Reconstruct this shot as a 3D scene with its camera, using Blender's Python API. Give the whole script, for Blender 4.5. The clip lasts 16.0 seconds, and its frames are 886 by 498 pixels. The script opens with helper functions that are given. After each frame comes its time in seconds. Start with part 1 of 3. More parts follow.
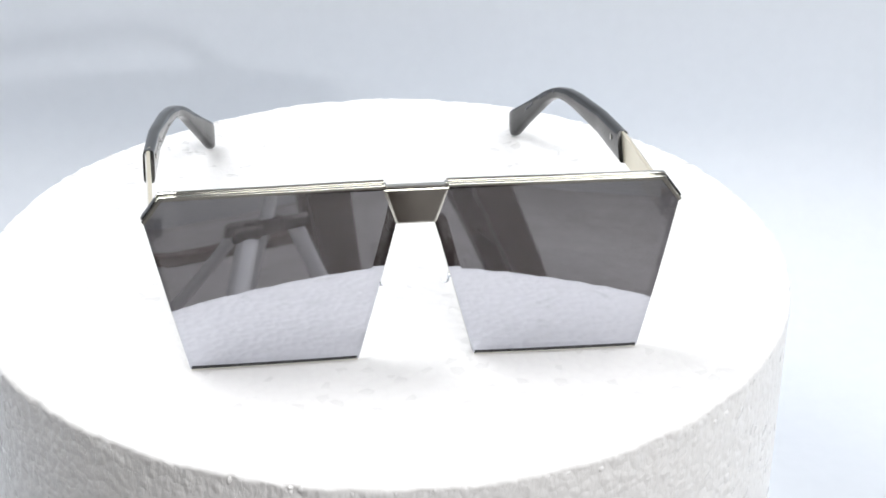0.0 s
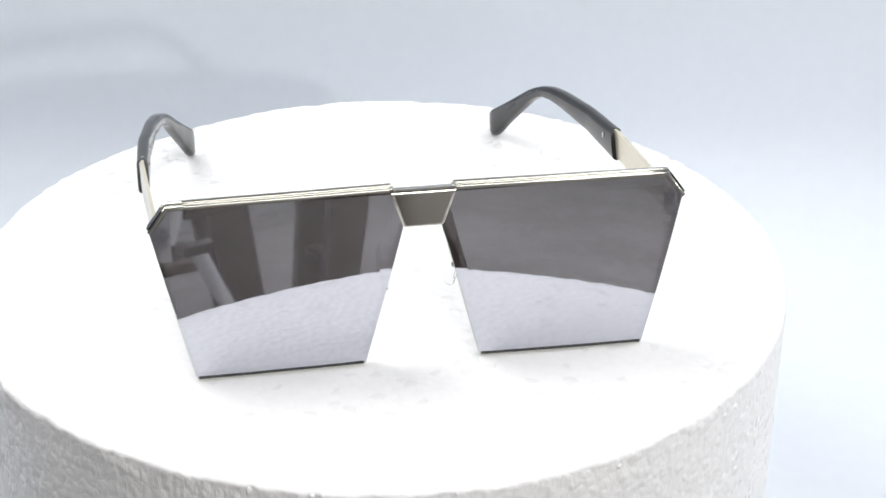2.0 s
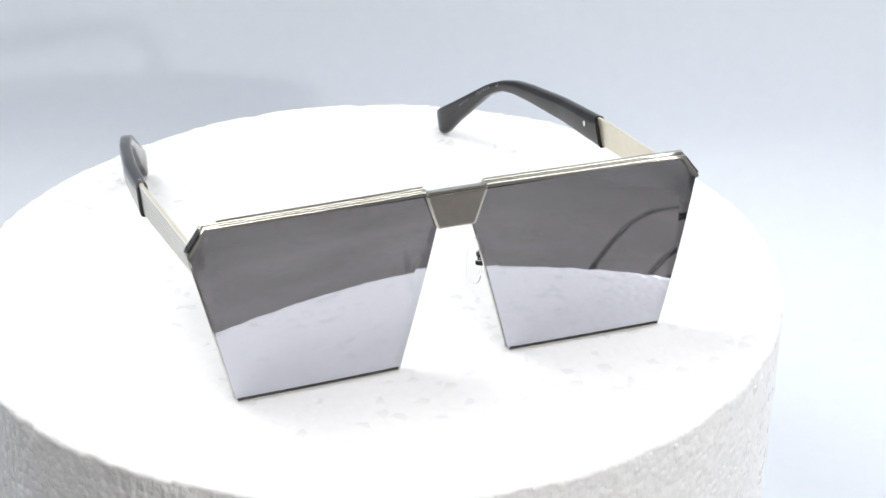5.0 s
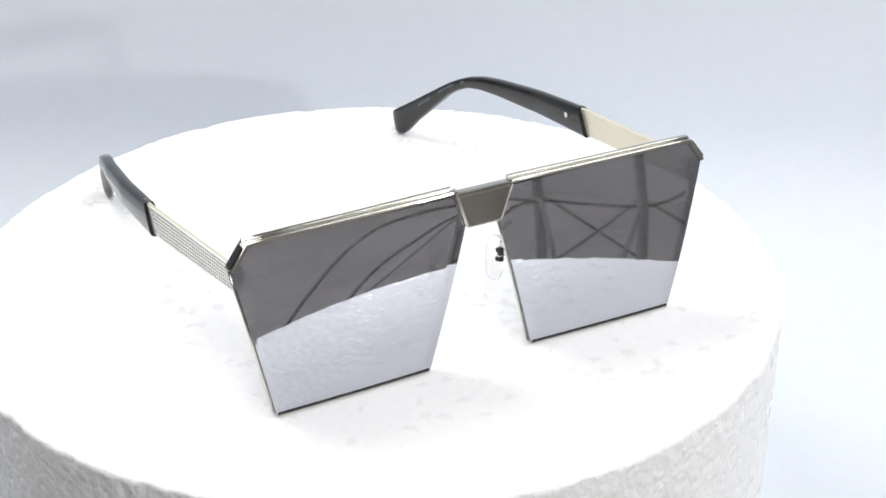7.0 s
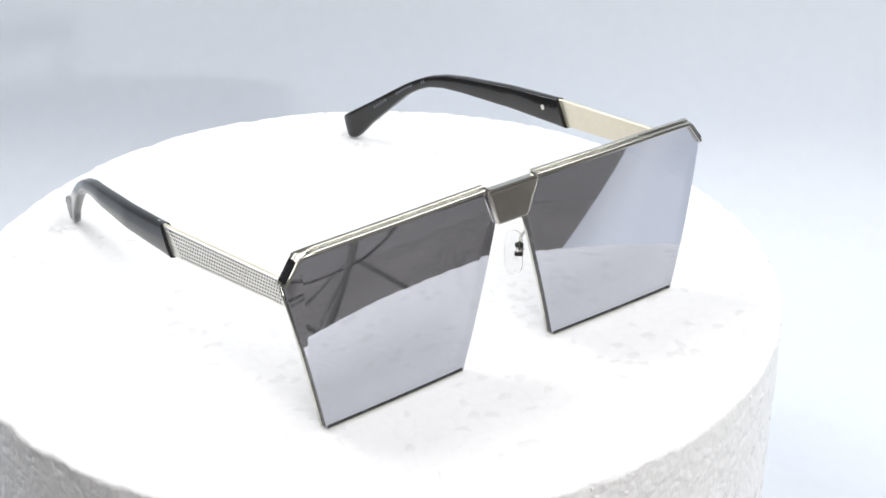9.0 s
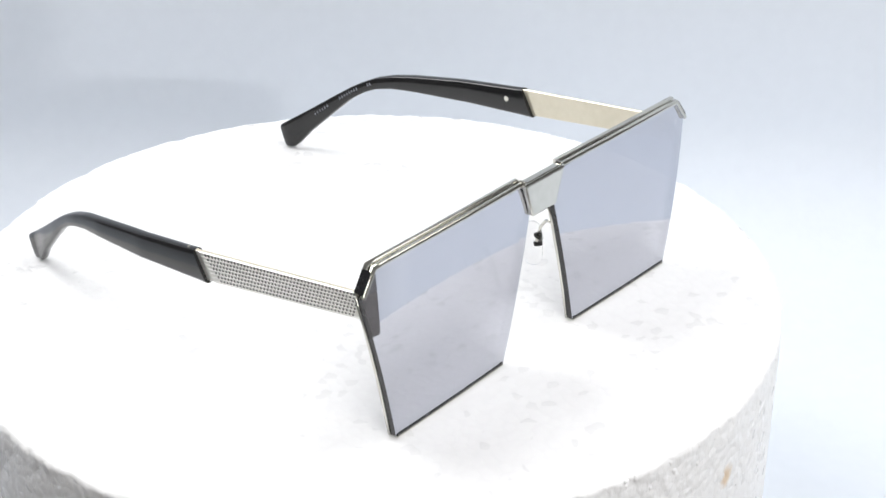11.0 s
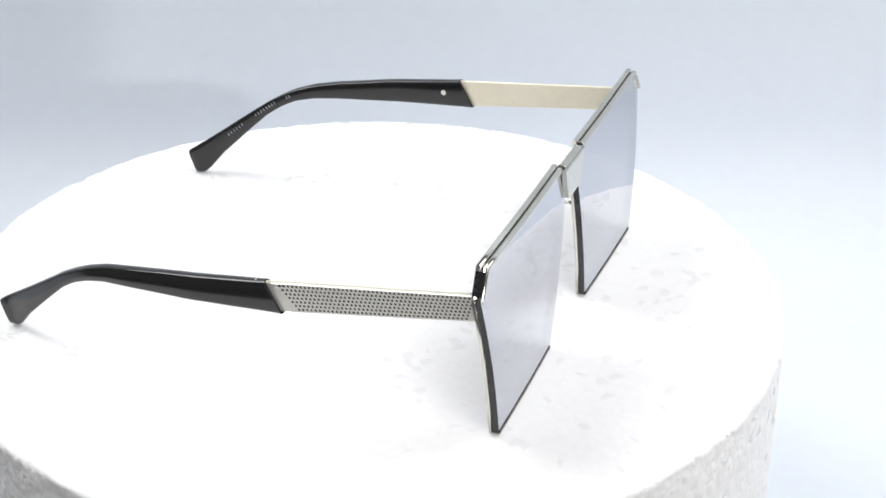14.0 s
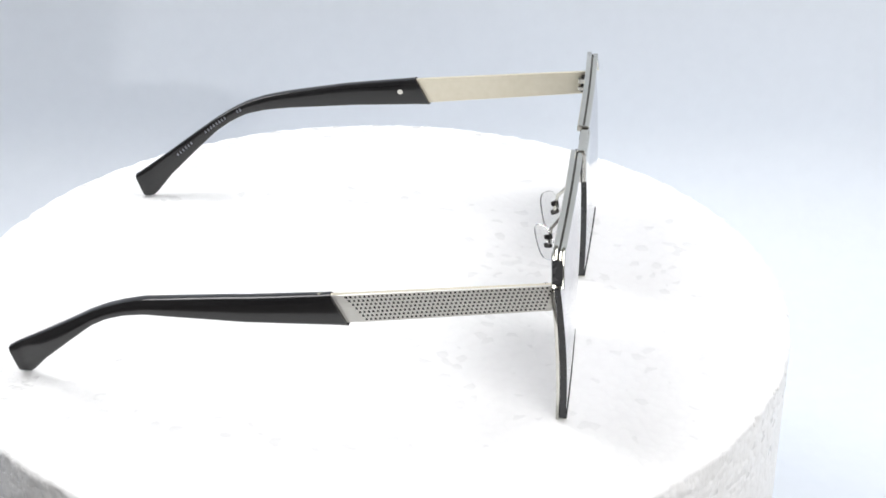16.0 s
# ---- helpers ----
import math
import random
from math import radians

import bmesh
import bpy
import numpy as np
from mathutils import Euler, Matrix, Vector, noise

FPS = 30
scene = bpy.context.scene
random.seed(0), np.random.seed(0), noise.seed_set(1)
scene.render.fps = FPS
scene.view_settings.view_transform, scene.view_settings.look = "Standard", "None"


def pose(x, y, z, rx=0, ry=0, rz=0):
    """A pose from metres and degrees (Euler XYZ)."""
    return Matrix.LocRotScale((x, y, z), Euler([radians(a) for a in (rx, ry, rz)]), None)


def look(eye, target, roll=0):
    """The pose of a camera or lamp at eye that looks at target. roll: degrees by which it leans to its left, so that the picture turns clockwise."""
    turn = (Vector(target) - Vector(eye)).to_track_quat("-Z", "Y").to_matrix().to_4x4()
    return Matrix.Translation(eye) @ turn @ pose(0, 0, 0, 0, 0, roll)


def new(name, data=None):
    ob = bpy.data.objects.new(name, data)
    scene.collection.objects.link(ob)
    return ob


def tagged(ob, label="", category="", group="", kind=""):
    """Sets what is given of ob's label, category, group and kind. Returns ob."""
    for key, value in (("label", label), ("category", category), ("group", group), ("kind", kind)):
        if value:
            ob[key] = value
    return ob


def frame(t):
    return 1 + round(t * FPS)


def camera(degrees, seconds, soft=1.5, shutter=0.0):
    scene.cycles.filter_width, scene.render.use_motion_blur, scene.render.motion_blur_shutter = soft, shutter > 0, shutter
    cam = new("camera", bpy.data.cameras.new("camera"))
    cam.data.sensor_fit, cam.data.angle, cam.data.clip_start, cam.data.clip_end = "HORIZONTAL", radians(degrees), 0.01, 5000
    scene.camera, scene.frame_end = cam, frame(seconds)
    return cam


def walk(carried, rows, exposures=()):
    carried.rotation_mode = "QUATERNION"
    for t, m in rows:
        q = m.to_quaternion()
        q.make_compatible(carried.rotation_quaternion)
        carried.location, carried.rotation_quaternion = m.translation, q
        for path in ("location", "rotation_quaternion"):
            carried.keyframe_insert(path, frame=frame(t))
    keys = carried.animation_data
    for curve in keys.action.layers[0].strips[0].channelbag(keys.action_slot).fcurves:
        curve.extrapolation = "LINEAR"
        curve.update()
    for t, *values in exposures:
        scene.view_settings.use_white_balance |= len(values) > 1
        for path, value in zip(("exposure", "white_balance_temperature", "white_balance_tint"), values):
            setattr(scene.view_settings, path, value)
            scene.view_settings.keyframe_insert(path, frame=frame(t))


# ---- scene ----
cam = camera(28.43, 16.0, soft=1.6)
EYE = Vector((0.0, -0.4742, 0.2627))
AIM = Vector((0.00754, 0.88195, -0.47126))
CAM = look(EYE, EYE + AIM, 0.55)
walk(cam, [(0.0, CAM), (16.0, CAM)])

# ---------------------------------------------------------------- light
world = bpy.data.worlds.new("world")
world.use_nodes = True
world.node_tree.nodes["Background"].inputs[0].default_value = (0.75, 0.8, 0.9, 1)
world.node_tree.nodes["Background"].inputs[1].default_value = 0.05
scene.world = world
scene.view_settings.exposure = -0.27

SHEET_Z = -0.104       # the paper under the foam
FLOOR_Z = -0.88        # the room's floor


def area_lamp(name, eye, target, size, watts, colour):
    data = bpy.data.lights.new(name, "AREA")
    data.shape, data.size, data.energy, data.color = "DISK", size, watts, colour
    ob = new(name, data)
    ob.matrix_basis = look(eye, target)
    return ob


for side_x, side_y, watts in ((-0.46, 0.20, 6.3), (0.42, 0.06, 3.6)):
    area_lamp("softbox_light", (side_x, side_y, 0.72), (0.1 * side_x, 0.0, 0.0), 0.5, watts, (0.995, 0.995, 1.0))
area_lamp("spot_light", (1.175, -0.87, 0.236), (0.0, 0.1, 0.0), 0.06, 5.3, (1.0, 0.995, 0.99))
# added fill with no known source: brightens the floor, walls and foam's front
area_lamp("added_fill_light", (0.70, -1.8, 1.66), (0.75, -1.7, 0.0), 1.5, 53.0, (1.0, 0.99, 0.985))


# ---------------------------------------------------------------- materials
def material(name, colour, rough=0.5, metal=0.0, coat=0.0):
    m = bpy.data.materials.new(name)
    m.use_nodes = True
    b = m.node_tree.nodes["Principled BSDF"]
    b.inputs["Base Color"].default_value = (*colour, 1)
    b.inputs["Roughness"].default_value = rough
    b.inputs["Metallic"].default_value = metal
    b.inputs["Coat Weight"].default_value = coat
    return m, m.node_tree.nodes, m.node_tree.links, b


def mottled(name, dark, light, scale, rough=0.5, metal=0.0, bump=0.0, fine=8.0, coat=0.0, stretch=(1, 1, 1), rough_spread=0.12):
    """Two scales of noise between two colours, with relief from the finer one."""
    m, nodes, links, b = material(name, light, rough, metal, coat)
    co = nodes.new("ShaderNodeTexCoord")
    mp = nodes.new("ShaderNodeMapping")
    mp.inputs["Scale"].default_value = stretch
    links.new(co.outputs["Object"], mp.inputs["Vector"])
    big, small = nodes.new("ShaderNodeTexNoise"), nodes.new("ShaderNodeTexNoise")
    big.inputs["Scale"].default_value, small.inputs["Scale"].default_value = scale, scale * fine
    big.inputs["Detail"].default_value = small.inputs["Detail"].default_value = 4
    mix = nodes.new("ShaderNodeMath")
    mix.operation = "MULTIPLY_ADD"
    mix.inputs[1].default_value = 0.45
    for n in (big, small):
        links.new(mp.outputs[0], n.inputs["Vector"])
    half = nodes.new("ShaderNodeMath")
    half.operation = "MULTIPLY"
    half.inputs[1].default_value = 0.55
    links.new(big.outputs[0], half.inputs[0])
    links.new(small.outputs[0], mix.inputs[0])
    links.new(half.outputs[0], mix.inputs[2])
    ramp = nodes.new("ShaderNodeValToRGB")
    ramp.color_ramp.elements[0].position, ramp.color_ramp.elements[1].position = 0.35, 0.65
    ramp.color_ramp.elements[0].color, ramp.color_ramp.elements[1].color = (*dark, 1), (*light, 1)
    links.new(mix.outputs[0], ramp.inputs[0])
    links.new(ramp.outputs[0], b.inputs["Base Color"])
    rr = nodes.new("ShaderNodeMapRange")
    rr.inputs[3].default_value, rr.inputs[4].default_value = max(0.0, rough - rough_spread), min(1.0, rough + rough_spread)
    links.new(small.outputs[0], rr.inputs[0])
    links.new(rr.outputs[0], b.inputs["Roughness"])
    if bump:
        bp = nodes.new("ShaderNodeBump")
        bp.inputs["Strength"].default_value, bp.inputs["Distance"].default_value = 1.0, bump
        links.new(small.outputs[0], bp.inputs["Height"])
        links.new(bp.outputs[0], b.inputs["Normal"])
    return m


def foam_material(name, relief, streak, bead, coarse, cracks):
    """Expanded polystyrene: white beads pressed together, with a translucent sheen."""
    m, nodes, links, b = material(name, (0.86, 0.86, 0.86), 0.42)
    b.inputs["Specular IOR Level"].default_value = 0.35
    co = nodes.new("ShaderNodeTexCoord")
    warp = nodes.new("ShaderNodeTexNoise")
    warp.inputs["Scale"].default_value = 120
    add = nodes.new("ShaderNodeVectorMath")
    add.operation = "MULTIPLY_ADD"
    add.inputs[1].default_value = (0.0035,) * 3
    links.new(co.outputs["Object"], warp.inputs["Vector"])
    links.new(warp.outputs["Color"], add.inputs[0])
    links.new(co.outputs["Object"], add.inputs[2])
    cells, edges, grain = nodes.new("ShaderNodeTexVoronoi"), nodes.new("ShaderNodeTexVoronoi"), nodes.new("ShaderNodeTexNoise")
    edges.feature = "SMOOTH_F1"
    edges.inputs["Smoothness"].default_value = 0.25
    for v in (cells, edges):
        v.inputs["Scale"].default_value = 350
        links.new(add.outputs[0], v.inputs["Vector"])
    grain.inputs["Scale"].default_value, grain.inputs["Detail"].default_value = coarse, 4
    pull = nodes.new("ShaderNodeMapping")
    pull.inputs["Scale"].default_value = (1, 1, streak)
    links.new(co.outputs["Object"], pull.inputs["Vector"])
    links.new(pull.outputs[0], grain.inputs["Vector"])
    dome = nodes.new("ShaderNodeMapRange")
    dome.inputs[1].default_value, dome.inputs[2].default_value = 0.75, 0.15
    links.new(edges.outputs["Distance"], dome.inputs[0])
    step = nodes.new("ShaderNodeMath")
    step.operation = "MULTIPLY_ADD"
    step.inputs[1].default_value = 0.5
    links.new(cells.outputs["Color"], step.inputs[0])
    links.new(dome.outputs[0], step.inputs[2])
    # narrow cracks round the beads, open here and closed there
    crack, gap, some = nodes.new("ShaderNodeTexVoronoi"), nodes.new("ShaderNodeMapRange"), nodes.new("ShaderNodeTexNoise")
    crack.feature = "DISTANCE_TO_EDGE"
    crack.inputs["Scale"].default_value = 350
    links.new(add.outputs[0], crack.inputs["Vector"])
    gap.inputs[1].default_value, gap.inputs[2].default_value = 0.0, 0.09
    gap.inputs[3].default_value, gap.inputs[4].default_value = 1.0, 0.0
    links.new(crack.outputs["Distance"], gap.inputs[0])
    some.inputs["Scale"].default_value = 260
    links.new(co.outputs["Object"], some.inputs["Vector"])
    open_part = nodes.new("ShaderNodeMapRange")
    open_part.inputs[1].default_value, open_part.inputs[2].default_value = 0.48, 0.62
    links.new(some.outputs[0], open_part.inputs[0])
    cut = nodes.new("ShaderNodeMath")
    cut.operation = "MULTIPLY"
    links.new(gap.outputs[0], cut.inputs[0])
    links.new(open_part.outputs[0], cut.inputs[1])
    sink = nodes.new("ShaderNodeMath")
    sink.operation = "MULTIPLY_ADD"
    sink.inputs[1].default_value = -cracks
    links.new(cut.outputs[0], sink.inputs[0])
    links.new(step.outputs[0], sink.inputs[2])
    gloss = nodes.new("ShaderNodeMapRange")
    gloss.inputs[3].default_value, gloss.inputs[4].default_value = 0.2, 0.62
    links.new(cells.outputs["Color"], gloss.inputs[0])
    links.new(gloss.outputs[0], b.inputs["Roughness"])
    rough = nodes.new("ShaderNodeMath")
    rough.operation = "MULTIPLY_ADD"
    rough.inputs[1].default_value = 0.5 + 2.2 * (1 - bead)
    links.new(grain.outputs[0], rough.inputs[0])
    less = nodes.new("ShaderNodeMath")
    less.operation = "MULTIPLY"
    less.inputs[1].default_value = bead
    links.new(sink.outputs[0], less.inputs[0])
    links.new(less.outputs[0], rough.inputs[2])
    bump = nodes.new("ShaderNodeBump")
    bump.inputs["Strength"].default_value, bump.inputs["Distance"].default_value = relief, 0.0007
    links.new(rough.outputs[0], bump.inputs["Height"])
    links.new(bump.outputs[0], b.inputs["Normal"])
    tone = nodes.new("ShaderNodeValToRGB")
    tone.color_ramp.elements[0].color, tone.color_ramp.elements[1].color = (0.862, 0.862, 0.862, 1), (0.88, 0.88, 0.88, 1)
    tone.color_ramp.elements[1].position = 0.5
    links.new(dome.outputs[0], tone.inputs[0])
    # one small yellowed scuff on the side
    far = nodes.new("ShaderNodeVectorMath")
    far.operation = "DISTANCE"
    far.inputs[1].default_value = STAIN
    links.new(add.outputs[0], far.inputs[0])
    mask = nodes.new("ShaderNodeMapRange")
    mask.inputs[1].default_value, mask.inputs[2].default_value = 0.0042, 0.0018
    links.new(far.outputs["Value"], mask.inputs[0])
    both = nodes.new("ShaderNodeMath")
    both.operation = "MULTIPLY"
    links.new(mask.outputs[0], both.inputs[0])
    links.new(cells.outputs["Color"], both.inputs[1])
    mix = nodes.new("ShaderNodeMix")
    mix.data_type = "RGBA"
    mix.inputs["B"].default_value = (0.62, 0.40, 0.16, 1)
    links.new(both.outputs[0], mix.inputs["Factor"])
    links.new(tone.outputs[0], mix.inputs["A"])
    links.new(mix.outputs["Result"], b.inputs["Base Color"])
    return m


STAIN = (0.02305, -0.12295, -0.019049999999999997)
FOAM = foam_material("foam_cut_face", 0.24, 1.0, 1.0, 900, 0.12)
FOAM_SIDE = foam_material("foam_side", 0.7, 0.45, 0.5, 430, 0.0)
PAPER = mottled("backdrop_paper", (0.675, 0.718, 0.775), (0.705, 0.748, 0.805), 5.0, 0.8, bump=0.0001, fine=30)
CHROME = mottled("polished_metal", (0.58, 0.57, 0.52), (0.66, 0.65, 0.60), 60.0, 0.09, 1.0, fine=6, rough_spread=0.04)
MIRROR = mottled("mirror_lens", (0.55, 0.565, 0.625), (0.57, 0.585, 0.645), 25.0, 0.025, 1.0, fine=6, rough_spread=0.012)
BLACK = mottled("black_acetate", (0.008, 0.008, 0.009), (0.014, 0.014, 0.015), 40.0, 0.14, bump=0.0, fine=8, coat=0.1, rough_spread=0.05)
EDGE = mottled("black_lens_edge", (0.01, 0.01, 0.011), (0.016, 0.016, 0.018), 50.0, 0.25)
_nt = MIRROR.node_tree
_mix, _tr = _nt.nodes.new("ShaderNodeMixShader"), _nt.nodes.new("ShaderNodeBsdfTransparent")
_tr.inputs[0].default_value = (0.75, 0.72, 0.72, 1)
_mix.inputs[0].default_value = 0.10
_out = _nt.nodes["Material Output"]
_nt.links.new(_nt.nodes["Principled BSDF"].outputs[0], _mix.inputs[1])
_nt.links.new(_tr.outputs[0], _mix.inputs[2])
_nt.links.new(_mix.outputs[0], _out.inputs["Surface"])
SMOKE = bpy.data.materials.new("smoked_lens_back")
SMOKE.use_nodes = True
_nt = SMOKE.node_tree
_mix, _tr = _nt.nodes.new("ShaderNodeMixShader"), _nt.nodes.new("ShaderNodeBsdfTransparent")
_pb = _nt.nodes["Principled BSDF"]
_pb.inputs["Base Color"].default_value, _pb.inputs["Roughness"].default_value = (0.02, 0.02, 0.022, 1), 0.05
_mix.inputs[0].default_value = 0.75
_nt.links.new(_pb.outputs[0], _mix.inputs[1])
_nt.links.new(_tr.outputs[0], _mix.inputs[2])
_nt.links.new(_mix.outputs[0], _nt.nodes["Material Output"].inputs["Surface"])
PLATE = mottled("brushed_silver_plate", (0.84, 0.83, 0.79), (0.90, 0.89, 0.85), 60.0, 0.42, 0.75, fine=6, rough_spread=0.06)
# dark metal of small fittings; also paints the shade in dots and groove
DARK_METAL_SHADE = mottled("dark_metal_and_shade", (0.03, 0.03, 0.028), (0.06, 0.058, 0.055), 300.0, 0.4, 0.6)
CREAM = mottled("pale_gold_metal", (0.74, 0.69, 0.55), (0.80, 0.75, 0.62), 50.0, 0.34, 0.55, fine=10, rough_spread=0.06)
PRINT = mottled("faded_white_print", (0.17, 0.18, 0.21), (0.27, 0.28, 0.32), 300.0, 0.5)
CLEAR, _n, _l, _b = material("clear_silicone", (0.97, 0.97, 0.97), 0.08)
_b.inputs["Transmission Weight"].default_value, _b.inputs["IOR"].default_value = 1.0, 1.2
WALLPAINT = mottled("grey_wall_paint", (0.42, 0.42, 0.42), (0.50, 0.50, 0.50), 1.2, 0.8, bump=0.0006, fine=40)
CEILPAINT = mottled("ceiling_paint", (0.70, 0.70, 0.69), (0.76, 0.76, 0.75), 1.2, 0.85, bump=0.0005, fine=40)
FLOORING = mottled("grey_floor", (0.27, 0.25, 0.245), (0.40, 0.38, 0.375), 3.0, 0.55, bump=0.0006, fine=12)
WOOD = mottled("dark_brown_wood", (0.065, 0.042, 0.038), (0.11, 0.075, 0.066), 4.0, 0.5, bump=0.0004, fine=6, stretch=(1, 1, 9))
DARKSTEEL = mottled("dark_grey_steel", (0.15, 0.15, 0.15), (0.22, 0.22, 0.22), 12.0, 0.4, 0.2)
PALESTEEL = mottled("pale_grey_steel", (0.66, 0.65, 0.65), (0.76, 0.75, 0.75), 12.0, 0.4, 0.1)
BROWNPLASTIC = mottled("dark_brown_plastic", (0.05, 0.04, 0.038), (0.08, 0.065, 0.06), 30.0, 0.5)
RUBBER = mottled("black_plastic", (0.015, 0.015, 0.016), (0.03, 0.03, 0.03), 30.0, 0.5)


# ---------------------------------------------------------------- mesh helpers
def mesh_of(name, bm, *materials):
    bmesh.ops.recalc_face_normals(bm, faces=bm.faces)
    me = bpy.data.meshes.new(name)
    bm.to_mesh(me)
    bm.free()
    for m in materials:
        me.materials.append(m)
    return me


def part(name, bm, materials, parent, label=""):
    ms = materials if isinstance(materials, tuple) else (materials,)
    ob = new(name, mesh_of(name, bm, *ms))
    ob.parent = parent
    return tagged(ob, label) if label else ob


def thing(name, bm, materials, label, category, kind="", group=""):
    return tagged(part(name, bm, materials, None), label, category, group, kind)


def add_box(bm, size, m, bevel=0.0):
    made = bmesh.ops.create_cube(bm, size=1.0, matrix=m @ Matrix.Diagonal((*size, 1)))["verts"]
    if bevel:
        edges = list({e for v in made for e in v.link_edges})
        bmesh.ops.bevel(bm, geom=edges, offset=bevel, segments=2, affect="EDGES", profile=0.5)


def add_rod(bm, a, b, r0, r1=None, segments=16):
    a, b = Vector(a), Vector(b)
    m = Matrix.Translation((a + b) / 2) @ (b - a).to_track_quat("Z", "Y").to_matrix().to_4x4()
    bmesh.ops.create_cone(bm, cap_ends=True, segments=segments, radius1=r0, radius2=r0 if r1 is None else r1, depth=(b - a).length, matrix=m)


def add_tube(bm, points, r, segments=8):
    """A round tube along points."""
    rings = []
    for i, p in enumerate(points):
        p = Vector(p)
        d = (Vector(points[min(i + 1, len(points) - 1)]) - Vector(points[max(i - 1, 0)])).normalized()
        q = d.to_track_quat("Z", "Y")
        rings.append([bm.verts.new(p + q @ Vector((r * math.cos(a), r * math.sin(a), 0))) for a in (2 * math.pi * k / segments for k in range(segments))])
    skin(bm, rings, True)


def skin(bm, rings, closed=True, caps=True):
    n = len(rings[0])
    for a, b in zip(rings, rings[1:]):
        for k in range(n if closed else n - 1):
            bm.faces.new((a[k], a[(k + 1) % n], b[(k + 1) % n], b[k]))
    if caps and closed:
        bm.faces.new(list(reversed(rings[0])))
        bm.faces.new(rings[-1])


def smooth(bm, angle=35):
    for f in bm.faces:
        f.smooth = True
    for e in bm.edges:
        if len(e.link_faces) == 2 and e.calc_face_angle(0) > radians(angle):
            e.smooth = False


def interp(x, xs, ys):
    return float(np.interp(x, xs, ys))


# ---------------------------------------------------------------- the room
def room():
    x0, x1, y0, y1, top = -2.0, 2.4, -3.2, 1.6, 1.75
    w = 0.1
    mid = ((x0 + x1) / 2, (y0 + y1) / 2)
    bm = bmesh.new()
    add_box(bm, (x1 - x0 + 2 * w, y1 - y0 + 2 * w, w), pose(*mid, FLOOR_Z - w / 2))
    floor = thing("floor", bm, FLOORING, "scuffed grey studio floor", "floor", "structure")
    bm = bmesh.new()
    add_box(bm, (x1 - x0 + 2 * w, y1 - y0 + 2 * w, w), pose(*mid, top + w / 2))
    thing("ceiling", bm, CEILPAINT, "plain white ceiling", "ceiling", "structure")
    h = top - FLOOR_Z
    for name, size, at in (("wall_north", (x1 - x0 + 2 * w, w, h), (mid[0], y1 + w / 2)), ("wall_south", (x1 - x0 + 2 * w, w, h), (mid[0], y0 - w / 2)),
                           ("wall_east", (w, y1 - y0, h), (x1 + w / 2, mid[1])), ("wall_west", (w, y1 - y0, h), (x0 - w / 2, mid[1]))):
        bm = bmesh.new()
        add_box(bm, size, pose(*at, FLOOR_Z + h / 2))
        thing(name, bm, WALLPAINT, "plain grey painted wall", "wall", "structure")


def backdrop():
    """A seamless paper sheet: flat under the foam, swept up behind it."""
    x0, x1, front, wall, top, r = -0.75, 0.75, -0.09, 0.207, 0.30, 0.066
    line = [(front, SHEET_Z)] + [(front + (wall - r - front) * k / 6, SHEET_Z) for k in range(1, 7)]
    line += [(wall - r + r * math.sin(a), SHEET_Z + r - r * math.cos(a)) for a in (math.pi / 2 * k / 16 for k in range(1, 17))]
    line += [(wall, SHEET_Z + r + (top - SHEET_Z - r) * k / 6) for k in range(1, 7)]
    outline = line + [(y + 0.0012, z - 0.0012) for y, z in reversed(line)]
    bm = bmesh.new()
    rings = []
    for k in range(41):
        x = x0 + (x1 - x0) * k / 40
        rings.append([bm.verts.new((x, y + (0.0012 * noise.noise((x * 5, z * 3, 1.0)) if z > SHEET_Z + 0.1 else 0), z)) for y, z in outline])
    skin(bm, rings, True)
    smooth(bm, 50)
    thing("backdrop", bm, PAPER, "seamless pale blue-white paper backdrop", "backdrop", "structure")


def table():
    t = tagged(new("table"), "dark wooden table under the paper backdrop", "table")
    t.location = (0, 0.17, FLOOR_Z)
    h = SHEET_Z - 0.0015 - FLOOR_Z
    bm = bmesh.new()
    add_box(bm, (1.5, 0.50, 0.03), pose(0, 0, h - 0.0165), 0.003)
    part("tabletop", bm, WOOD, t)
    for sx in (-1, 1):
        for sy in (-1, 1):
            bm = bmesh.new()
            add_box(bm, (0.04, 0.04, h - 0.033), pose(sx * 0.70, sy * 0.21, (h - 0.033) / 2), 0.003)
            part("leg", bm, WOOD, t)


